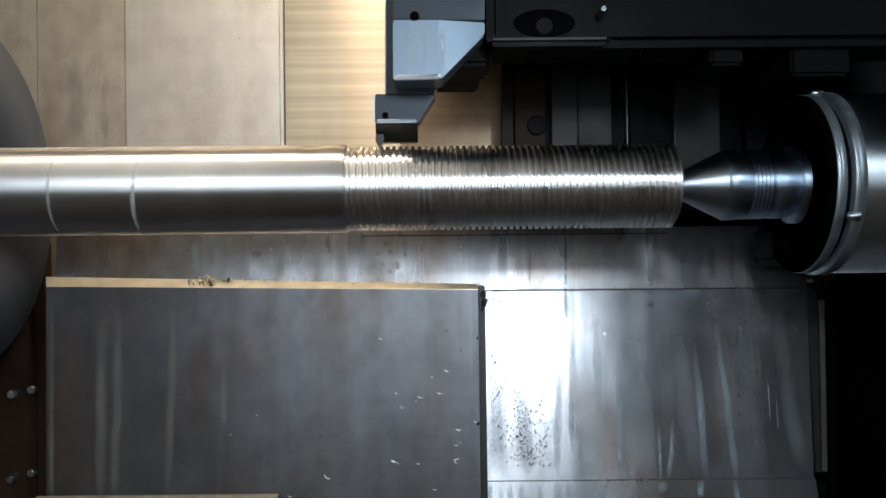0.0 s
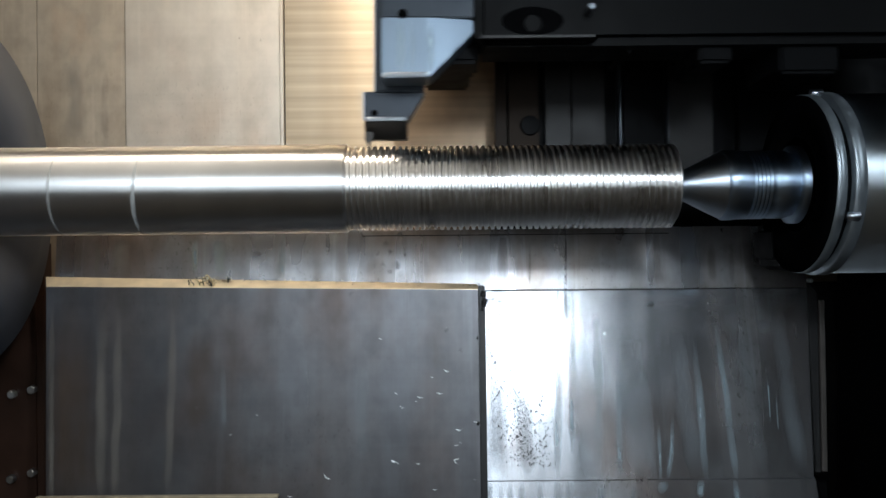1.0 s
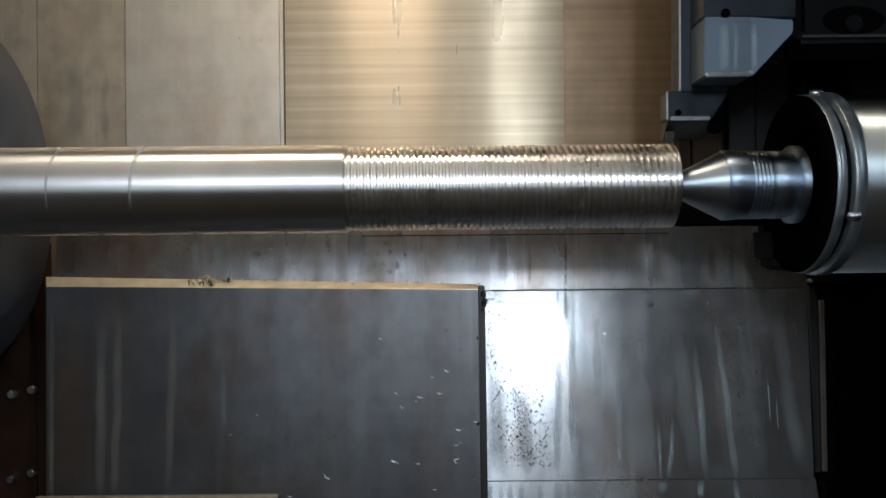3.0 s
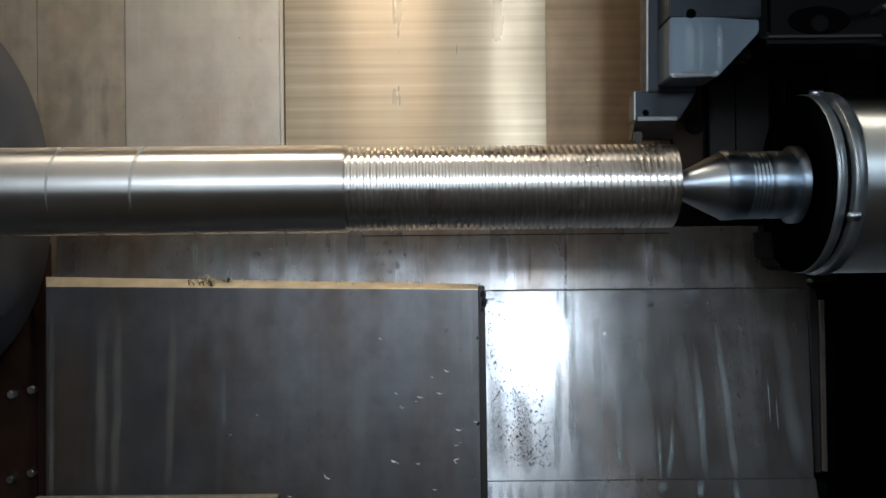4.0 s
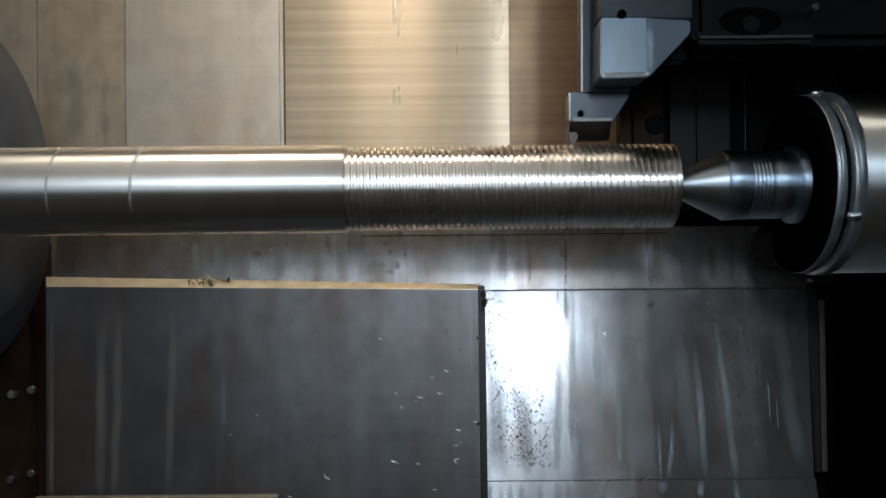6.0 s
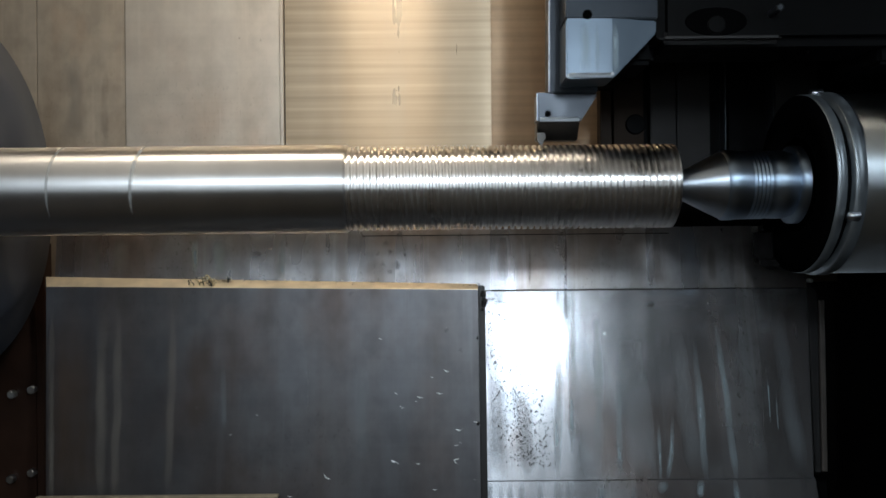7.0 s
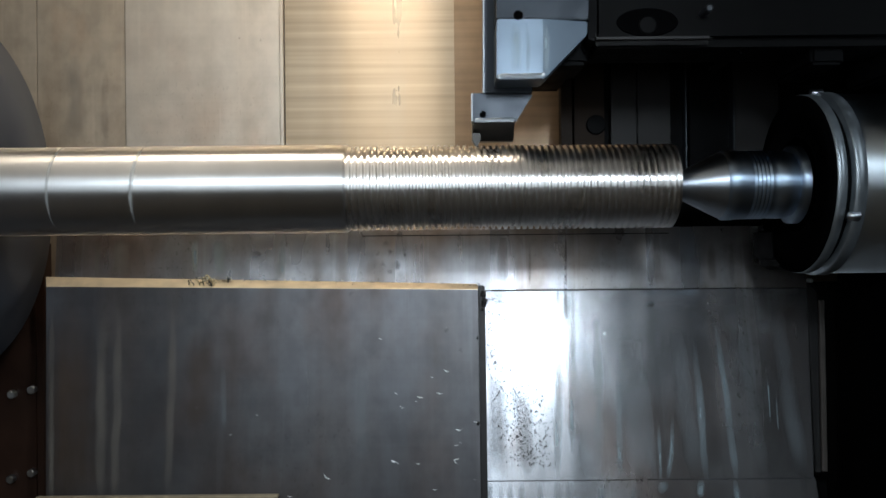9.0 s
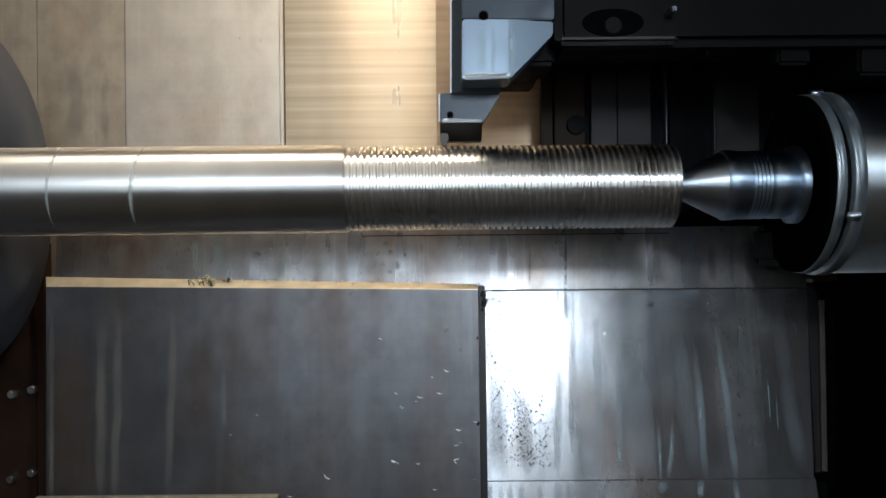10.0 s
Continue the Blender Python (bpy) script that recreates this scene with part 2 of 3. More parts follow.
# ---- bed covers ----
def upper_cover():
    c = thing("back_cover", "brushed steel way cover panels behind the turned shaft", "machine cover", kind="structure")
    low, high = -0.10, 0.62
    x0, x1, x2, x3, x4 = -0.95, -0.4846, -0.3775, -0.1894, 0.85
    part("panel", box(x0, x1 - 0.001, low, high, -0.230, -0.223, 0.0008), SATIN_BROWN, c, "satin steel end panel")
    part("panel", box(x1, x2 - 0.001, low, high, -0.230, -0.222, 0.0008), SATIN_BROWN, c, "browned steel panel with faint stains")
    part("panel", box(x2, x3 - 0.004, low, high, -0.230, -0.219, 0.0008), SATIN, c, "satin steel panel with a folded edge")
    part("edge_strip", box(x3 - 0.003, x3 + 0.001, low, high, -0.226, -0.216, 0.0008), SATIN, c, "bright folded edge")
    part("panel", box(x3 + 0.002, x4, low, high, -0.230, -0.222, 0.0008), BRUSHED, c, "long brushed panel with a mirror-like sheen")
    return c


def sheet(corners, thickness, edge=0.0006):
    """A flat plate from four corners (x, v, w), thickened towards the bed."""
    bm = bmesh.new()
    a = [bm.verts.new(c) for c in corners]
    b = [bm.verts.new((c[0], c[1], c[2] - thickness)) for c in corners]
    bm.faces.new(a), bm.faces.new(b[::-1])
    for k in range(4):
        bm.faces.new((a[k], b[k], b[(k + 1) % 4], a[(k + 1) % 4]))
    bmesh.ops.recalc_face_normals(bm, faces=bm.faces)
    return bevel(bm, edge, 1)


V_FOLD, V_LOW, V_TOP = -0.1029, -0.2963, -0.0343
TILT = (0.135 - 0.083) / (V_FOLD - V_LOW)


def plate_w(v):
    """Height of the bed cover's surface at v."""
    return -0.135 + (V_FOLD - v) * (TILT if v < V_FOLD else 0.0084 / (V_TOP - V_FOLD))


def lower_cover():
    c = thing("bed_cover", "stained sheet steel bed cover with coolant runs", "machine cover", kind="structure")
    LEFT = -0.4261
    r0, r1 = 0.3974, 0.3800
    part("upper_strip", sheet([(LEFT, V_FOLD + 0.0006, -0.135), (r0, V_FOLD + 0.0006, -0.135), (r0, V_TOP, -0.1434), (LEFT, V_TOP, -0.1434)], 0.0015), STRIP, c, "stained strip below the shaft")
    part("plate", sheet([(LEFT + 0.03, V_LOW + 0.0001, -0.083), (r1, V_LOW + 0.0001, -0.083), (r0, V_FOLD, -0.135), (LEFT + 0.03, V_FOLD, -0.135)], 0.006), STAINED, c, "wide stained plate with drip marks")
    w2 = -0.0835 + 0.2 * TILT
    part("lower_plate", sheet([(LEFT + 0.03, V_LOW - 0.2, w2), (r1 + 0.009, V_LOW - 0.2, w2), (r1 + 0.002, V_LOW - 0.0001, -0.0835), (LEFT + 0.03, V_LOW - 0.0001, -0.0835)], 0.006), STAINED, c, "lower plate with pale drips")
    part("edge_channel", sheet([(0.3920, -0.2921, -0.0900), (0.3979, -0.2922, -0.0900), (0.4138, -0.1163, -0.1280), (0.4076, -0.1163, -0.1280)], 0.02, 0.001), PALE_PAINT, c, "narrow pale edge strip")
    part("lower_channel", sheet([(0.3900, -0.3306, -0.0840), (0.3958, -0.3307, -0.0840), (0.3966, -0.3015, -0.0900), (0.3860, -0.3014, -0.0900)], 0.02, 0.001), BLACK, c)
    part("edge_seal", sheet([(0.3849, -0.2932, -0.0900), (0.3908, -0.2933, -0.0900), (0.4077, -0.1092, -0.1320), (0.3976, -0.0968, -0.1340)], 0.02, 0.001), RUBBER, c, "black rubber seal")
    part("seam", box(-0.0892, 0.2490, -0.0420, -0.0410, -0.1436, -0.1421), RUBBER, c, "dark seam")
    q = (0.3992, -0.0949)
    part("screw", peg(q[0], q[1], -0.136, -0.128, 0.0025, 12, 0.0006), GROUND, c, "small bright screw")
    return c


def sliding_cover():
    c = thing("sliding_cover", "dark oily steel sliding way cover with a pale top edge", "machine cover")
    left, right = -0.4118, 0.0359
    va, vb = -0.0919, -0.0991
    slope = 0.105
    low = -0.3983
    face = [(left, va), (low, -0.42), (right, -0.42), (right, vb)]
    part("face", prism(face, -0.094, -0.088, 0.0006, slope), COVER, c, "dark oily steel face")
    bm = bmesh.new()
    tl, tr = -0.0818, -0.0934
    q = [bm.verts.new(p) for p in ((left - 0.0097, tl, -0.108), (right, tr, -0.101), (right, vb + 0.0004, -0.0885), (left, va + 0.0004, -0.0885))]
    q += [bm.verts.new((p.co.x, p.co.y - 0.004, p.co.z - 0.003)) for p in q]
    for f in ((0, 1, 2, 3), (7, 6, 5, 4), (0, 4, 5, 1), (1, 5, 6, 2), (2, 6, 7, 3), (3, 7, 4, 0)):
        bm.faces.new([q[i] for i in f])
    bmesh.ops.recalc_face_normals(bm, faces=bm.faces)
    part("ledge", bevel(bm, 0.0004, 1), LEDGE, c, "pale yellowish top ledge")
    part("dark_edge", prism([(right + 0.0005, vb + 0.004), (right + 0.0005, -0.42), (right + 0.0070, -0.42), (right + 0.0070, vb + 0.004)], -0.104, -0.0875, 0.0008, slope), RUBBER, c, "narrow black strip along the right edge")
    lx0, lx1 = -0.4049, -0.1652
    vl = -0.2980
    part("lower_lip", box(lx0, lx1, vl - 0.0025, vl, -0.0535, -0.046, 0.0004), LEDGE, c, "pale lower lip")
    return c


def headstock_panel():
    c = thing("headstock_panel", "dark brown grimy panel beside the chuck with bolts", "machine panel", kind="structure")
    part("panel", box(-0.80, -0.4589, -0.60, -0.045, -0.20, -0.180, 0.001), BROWN, c)
    part("rib", box(-0.4703, -0.4677, -0.55, -0.10, -0.182, -0.177, 0.0006), BROWN, c)
    for q in ((-0.4712, -0.2129), (-0.4721, -0.3079), (-0.4939, -0.2179), (-0.4961, -0.3148)):
        part("bolt", peg(q[0], q[1], -0.180, -0.172, 0.0052, 6, 0.001), GROUND, c, "shiny bolt head")


# ---- work and spindle ----
SHOULDER, THREAD_END = -0.0876, 0.2135
PITCH, CREST, ROOT, BAR = 0.00584, 0.0388, 0.0358, 0.0408


def thread_mesh():
    """A right-hand thread: (share of pitch, radius) repeated along a helix."""
    shape = ((0.0, CREST - 0.0002), (0.03, CREST), (0.42, CREST), (0.45, CREST - 0.0002), (0.58, ROOT + 0.0003), (0.61, ROOT), (0.84, ROOT), (0.87, ROOT + 0.0003))
    around = 84
    x0, x1 = SHOULDER + 0.001, THREAD_END - 0.001
    turns = int((x1 - x0) / PITCH) + 3
    verts, faces = [], []
    cols = turns * len(shape)
    for i in range(around + 1):
        a = 2 * math.pi * i / around
        for k in range(turns):
            for share, r in shape:
                x = x0 + (k - 1 + share + i / around) * PITCH
                r2 = r - max(0.0, x - (x1 - 0.0015)) * 0.4
                verts.append((min(max(x, x0), x1), r2 * math.cos(a), r2 * math.sin(a)))
    for i in range(around):
        for k in range(cols - 1):
            a, b = i * cols + k, (i + 1) * cols + k
            if verts[a][0] != verts[a + 1][0] or verts[b][0] != verts[b + 1][0]:
                faces.append((a, a + 1, b + 1, b))
    me = bpy.data.meshes.new("thread")
    me.from_pydata(verts, [], faces)
    bm = bmesh.new()
    bm.from_mesh(me)
    bpy.data.meshes.remove(me)
    bmesh.ops.remove_doubles(bm, verts=bm.verts, dist=1e-6)
    bmesh.ops.recalc_face_normals(bm, faces=bm.faces)
    for f in bm.faces:
        f.smooth = True
    for e in bm.edges:
        if len(e.link_faces) == 2 and e.calc_face_angle() > 0.3:
            e.smooth = False
    return bm


def workpiece():
    s = thing("threaded_shaft", "turned steel shaft with a freshly cut thread", "shaft")
    part("plain_bar", turned([(-0.60, 0.0), (-0.60, BAR), (SHOULDER - 0.0012, BAR), (SHOULDER, BAR - 0.0012), (SHOULDER, 0.0352), (SHOULDER + 0.002, 0.0348), (THREAD_END - 0.0015, 0.0348), (THREAD_END, 0.0340), (THREAD_END, 0.009), (THREAD_END - 0.006, 0.005), (THREAD_END - 0.006, 0.0)], 128), TURNED, s, "smooth turned bar")
    part("thread", thread_mesh(), THREADED, s, "sharp bright screw thread")
    marks = [(x, 212, 340) for x in (-0.4002, -0.3624, -0.3372, -0.3162, -0.2664, -0.2297, -0.1967, -0.1458)]
    marks += [(-0.3477, 50, 178), (-0.2732, 50, 174)]
    for x, a0, a1 in marks:
        bm = bmesh.new()
        fade = bm.verts.layers.float.new("fade")
        n, rows = 28, []
        lean, wide = random.uniform(0.004, 0.009), random.uniform(0.0028, 0.0050)
        for i in range(n + 1):
            f = i / n
            a = radians(a0 + (a1 - a0) * f)
            half = wide * (0.25 + 0.75 * math.sin(math.pi * f)) * random.uniform(0.7, 1.2)
            xc = x + lean * (0.5 - f)
            rows.append([bm.verts.new((xc + h, rr * math.cos(a), rr * math.sin(a))) for h, rr in ((-half, BAR - 0.0002), (-half * 0.4, BAR + 0.00006), (half * 0.4, BAR + 0.00006), (half, BAR - 0.0002))])
            for k, amount in enumerate((0, 1, 1, 0)):
                rows[-1][k][fade] = amount * min(1.0, 5 * f, 5 * (1 - f))
        for q, w in zip(rows, rows[1:]):
            for k in range(3):
                bm.faces.new((q[k], q[k + 1], w[k + 1], w[k])).smooth = True
        part("scuff_mark", bm, SCUFF, s, "pale scuffed mark")
    return s


def chuck():
    c = thing("lathe_chuck", "dark steel lathe chuck gripping the shaft", "chuck")
    face = -0.442
    part("body", turned([(face - 0.13, 0.0), (face - 0.13, 0.168), (face - 0.004, 0.171), (face, 0.167), (face, 0.05), (face - 0.03, 0.05), (face - 0.03, 0.0)], 96), CHUCK, c)
    for i in range(3):
        bm = box(face - 0.02, face + 0.012, 0.0415, 0.125, -0.022, 0.022, 0.002)
        bmesh.ops.rotate(bm, verts=bm.verts, cent=(0, 0, 0), matrix=Matrix.Rotation(radians(120 * i + 20), 3, "X"))
        part("jaw", bm, CHUCK, c, "hard steel chuck jaw")
    return c


def live_center():
    c = thing("live_center", "ground steel live center in the shaft end", "live center")
    e = THREAD_END
    a, b, d = 0.2555, 0.2633, 0.3205
    part("tip", turned([(e - 0.005, 0.0), (e - 0.004, 0.004), (e + 0.001, 0.010), (a - 0.001, 0.0300), (a + 0.001, 0.0302)], 96), CENTER_STEEL, c, "bright conical tip")
    shape = [(a + 0.001, 0.0), (a + 0.001, 0.0302), (a + 0.0035, 0.0325), (b + 0.004, 0.0325), (b + 0.005, 0.0318)]
    for g in (0.2780, 0.2815, 0.2850, 0.2885, 0.2920):
        shape += [(g, 0.0316), (g + 0.0006, 0.0303), (g + 0.0016, 0.0303), (g + 0.0022, 0.0316)]
    part("shank", turned(shape + [(0.2955, 0.0316), (0.2960, 0.0306), (0.3012, 0.0306), (0.3017, 0.0314), (d - 0.005, 0.0312), (d - 0.004, 0.0296), (d, 0.0296), (d, 0.0)], 96), BLUED, c, "blued shank with fine grooves")
    part("collar", turned([(d, 0.0), (d, 0.0345), (d + 0.0012, 0.0362), (d + 0.0088, 0.0362), (d + 0.010, 0.0345), (d + 0.010, 0.0)], 96), BLUED, c, "blued collar ring")
    return c


def tailstock():
    c = thing("tailstock", "black tailstock with a bright steel quill", "tailstock")
    d = 0.3216 + 0.010
    r1, r2 = 0.3263, 0.3415
    part("nose", turned([(d - 0.001, 0.0), (d - 0.001, 0.042), (r1 + 0.001, 0.044), (r1 + 0.001, 0.060), (r1 - 0.001, 0.062), (r1 - 0.001, 0.0806), (r1 + 0.0002, 0.0815), (r1 + 0.0012, 0.0815), (r1 + 0.0012, 0.0)], 96), MATTE, c, "black flange face")
    part("ring", turned([(r1 + 0.0012, 0.0), (r1 + 0.0012, 0.0812), (r1 + 0.0020, 0.0822), (r1 + 0.0095, 0.0822), (r1 + 0.0095, 0.078), (r1 + 0.009, 0.0)], 96), FLANGE_RING, c, "dull steel ring")
    part("groove", turned([(r1 + 0.009, 0.0), (r1 + 0.009, 0.077), (r2, 0.077), (r2, 0.0)], 96), BLACK, c)
    part("ring", turned([(r2, 0.0), (r2, 0.0834), (r2 + 0.0009, 0.0842), (r2 + 0.010, 0.0842), (r2 + 0.010, 0.0)], 96), FLANGE_RING, c, "dull steel ring")
    part("quill", turned([(r2 + 0.010, 0.0), (r2 + 0.010, 0.0825), (0.80, 0.0825), (0.80, 0.0)], 96), QUILL, c, "ground steel quill")
    for a in (8, 113, 233):
        v, w = 0.083 * math.cos(radians(a)), 0.083 * math.sin(radians(a))
        part("screw", turned([(r2 - 0.004, 0.0), (r2 - 0.004, 0.004), (r2 + 0.006, 0.0042), (r2 + 0.006, 0.0)], 16, v, w), GROUND, c, "small screw")
    part("casting", box(0.409, 0.95, -0.55, -0.072, -0.10, 0.02, 0.01), MATTE, c, "black cast body")
    part("skirt", prism([(0.3226, -0.0371), (0.3256, -0.0746), (0.3399, -0.0814), (0.3785, -0.0818), (0.3791, -0.0266)], -0.10, -0.04, 0.006), BLACK, c)


# ---- turret and tool ----
def turret():
    c = thing("tool_turret", "dark tool turret carrying a threading tool", "tool turret")
    head = [(-0.0018, 0.0869), (-0.0020, 0.0603), (0.0382, 0.0599), (0.0535, 0.0838), (0.0546, 0.0858), (0.0082, 0.0868)]
    holder = part("tool_holder", prism(head, -0.020, 0.006, 0.0012), HOLDER, c, "worn steel threading tool holder")
    part("jaw_foot", side_prism([(0.0602 - 0.0004, 0.004), (0.0445, -0.010), (0.0445, -0.022), (0.0602 - 0.0004, -0.020)], -0.0016, 0.0373, 0.0008), CARBIDE, holder, "shaded lower seat")
    tip = (0.0019, 0.0367)
    part("insert", prism([tip, (tip[0] + 0.0045, tip[1] + 0.009), (tip[0] + 0.0035, tip[1] + 0.014), (tip[0] - 0.0035, tip[1] + 0.014), (tip[0] - 0.0035, tip[1] + 0.007)], -0.0045, 0.0, 0.0003), CARBIDE, holder, "carbide threading insert")
    q = (0.0079, 0.0670)
    part("screw", peg(q[0], q[1], 0.005, 0.0072, 0.003, 16, 0.0005), MATTE, holder, "small dark screw")
    part("shank", prism([(0.0086, 0.0860), (0.0115, 0.3798), (0.0561, 0.3793), (0.0533, 0.0856)], -0.020, 0.010, 0.0012), SHANK, c, "dark square tool shank")
    plate = [(0.0185, 0.1424), (0.0983, 0.1416), (0.0982, 0.1303), (0.0596, 0.0906), (0.0180, 0.0900)]
    bm = prism(plate, 0.0105, 0.051)
    bmesh.ops.bisect_plane(bm, geom=bm.verts[:] + bm.edges[:] + bm.faces[:], plane_co=(0.0583, 0, 0), plane_no=(1, 0, 0))
    for p in bm.verts:
        if p.co.z > 0.03 and p.co.x > 0.0585:
            p.co.z -= (p.co.x - 0.0583) * 0.16
    block = part("clamp_block", bevel(bm, 0.0022), TOOL_STEEL, c, "worn bright clamping block")
    for k, p in enumerate(((0.0205, 0.088), (0.0583, 0.0895))):
        part("worn_corner", peg(p[0], p[1] + 0.004, 0.049, 0.0518, 0.0022, 10, 0.0008), RING, block, "bare worn corner")
    part("pale_edge", prism([(0.0080, 0.0862), (0.0109, 0.3798), (0.0121, 0.3798), (0.0092, 0.0862)], 0.0070, 0.0106, 0.0004), RING, c, "thin pale edge of the shank")
    part("pale_edge", prism([(-0.0026, 0.0868), (-0.0028, 0.0604), (-0.0016, 0.0604), (-0.0014, 0.0868)], 0.0030, 0.0066, 0.0004), RING, holder, "thin pale edge of the holder")
    up = [(0.0206, 0.3547), (0.1003, 0.3539), (0.0983, 0.1418), (0.0185, 0.1426)]
    part("upper_block", prism(up, 0.0105, 0.0495, 0.001), SHANK, c, "upper clamping block")
    q = (0.0372, 0.1456)
    # no hole is cut: a black disc gives its shade
    part("screw", peg(q[0], q[1], 0.047, 0.0502, 0.0042, 20), MATTE, c, "flat black disc for the shaded screw hole")
    part("lip", side_prism([(0.0952, 0.0508), (0.0932, 0.0525), (0.0913, 0.0520), (0.0906, 0.0500), (0.0908, 0.048), (0.0947, 0.048)], 0.0205, 0.0572, 0.0006), RING, c, "bright narrow lip")
    part("lip", side_prism([(0.0639, 0.0058), (0.0624, 0.0072), (0.0603, 0.0068), (0.0595, 0.0050), (0.0603, 0.003), (0.0634, 0.003)], 0.0006, 0.0370, 0.0005), RING, holder, "bright narrow lip")
    for x, half in ((0.0350, 0.004), (0.0609, 0.003), (0.0448, 0.002)):
        film("coolant_run", [(x, 0.1391), (x + 0.001, 0.1171), (x, 0.0932)], half, lambda v: 0.0511, PALE, c, "pale dried coolant run")
    v0 = 0.1193
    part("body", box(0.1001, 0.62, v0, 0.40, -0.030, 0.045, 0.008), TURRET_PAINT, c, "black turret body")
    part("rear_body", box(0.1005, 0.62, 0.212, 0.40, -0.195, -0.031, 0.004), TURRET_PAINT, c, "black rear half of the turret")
    # added blocker, hidden behind the shank, keeps roof light off the panel
    part("shade_plate", box(0.052, 0.0998, 0.116, 0.40, -0.145, -0.058, 0.003), BLACK, c, "hidden black plate that shades the panel behind the tool")
    part("edge_band", box(0.1010, 0.2086, v0 + 0.001, v0 + 0.012, 0.038, 0.0468, 0.005), EDGE_PALER, c, "paler rounded lower edge")
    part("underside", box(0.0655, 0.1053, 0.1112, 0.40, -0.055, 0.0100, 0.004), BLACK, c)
    # added out of view to block the lamps right of the tool
    part("unseen_housing", box(0.010, 0.72, 0.31, 0.50, -0.20, 0.75, 0.01), TURRET_PAINT, c, "unseen black block above the turret that shades its right side")
    # boxes added below the turret to make barred reflections in the panel
    for x0, x1, low in ((0.300, 0.330, 0.105), (0.372, 0.425, 0.095), (0.235, 0.242, 0.115)):
        part("reflection_box", box(x0, x1, low, v0 + 0.004, -0.055, 0.030, 0.003), BLACK, c, "added black box that makes a bar in the panel's reflection")
    q = (0.1502, 0.1396)
    # recess shade as a flat black oval on the turret's front
    bm = peg(0, 0, 0.040, 0.0462, 0.020, 36, 0.001)
    for p in bm.verts:
        p.co.x, p.co.y = q[0] + p.co.x * 1.35, q[1] + p.co.y * 0.62
    part("recess", bm, MATTE, c, "flat black oval for the shaded recess")
    part("bolt", peg(q[0], q[1] - 0.003, 0.045, 0.048, 0.008, 24, 0.001), TURRET_PAINT, c, "recessed bolt")
    q = (0.1983, 0.1460)
    part("nozzle", peg(q[0], q[1], 0.044, 0.066, 0.0032, 16, 0.001), DARK_STEEL, c, "small bright nozzle")
    return c


def turret_reflection():
    """Plates that stand in for the turret's reflection in the brushed panel, and trail it."""
    c = thing("turret_reflection", "dark plates shaped as the turret's reflection in the back panel", "machine guard")
    top = 0.205
    # thin sheet coloured like the panel without its sheen
    part("dulled_zone", box(0.010, 0.1700, -0.06, 0.60, -0.2217, -0.2192, 0.0008), DULLED_ZONE, c, "brown sheet where the turret's reflection dulls the panel")
    part("reflection_backing", box(0.1280, 0.62, -0.035, top, -0.176, -0.166, 0.001), BLACK, c, "black backing of the turret's reflection")
    for x0, x1, mat in ((0.1270, 0.1393, REFLECTED_BROWN), (0.1418, 0.1751, REFLECTED_BROWN), (0.1827, 0.2109, REFLECTED_GREY), (0.2122, 0.2486, REFLECTED_GREY), (0.2656, 0.2668, DARK_STEEL), (0.2700, 0.2850, BLACK), (0.3190, 0.3200, DARK_STEEL), (0.3208, 0.3690, REFLECTED_GREY), (0.3980, 0.4440, BLACK)):
        part("reflected_bar", box(x0, x1, 0.030, top, -0.166, -0.150, 0.001), mat, c, "dull bar of the turret's reflection")
    part("reflected_hole", peg(0.1653, 0.0796, -0.151, -0.146, 0.011, 24, 0.001), BLACK, c, "round dark hole in the turret's reflection")
    return c


# ---- loose swarf ----
def curl(name, material, place, size, turn, label, group):
    """A small curled ribbon of swarf."""
    bm = bmesh.new()
    turns, n = random.uniform(0.6, 1.6), 14
    rows = []
    for i in range(n):
        a = 2 * math.pi * turns * i / (n - 1)
        r = size * (0.45 + 0.25 * i / n)
        p = Vector((r * math.cos(a), r * math.sin(a) * 0.8, size * 0.5 * i / n))
        rows.append([bm.verts.new(p + Vector((0, 0, h))) for h in (0, size * 0.28)])
    for a, b in zip(rows, rows[1:]):
        bm.faces.new((a[0], b[0], b[1], a[1])).smooth = True
    bmesh.ops.solidify(bm, geom=bm.faces, thickness=size * 0.05)
    me = bpy.data.meshes.new(name)
    bm.to_mesh(me)
    bm.free()
    me.materials.append(material)
    ob = new(name, me)
    ob.matrix_world = BED @ Matrix.Translation(place) @ Euler(turn).to_matrix().to_4x4()
    return tagged(ob, label, "metal chip", group)


def face_w(v):
    """Height of the sliding cover's face at v."""
    return -0.088 + (-0.0919 - v) * 0.105


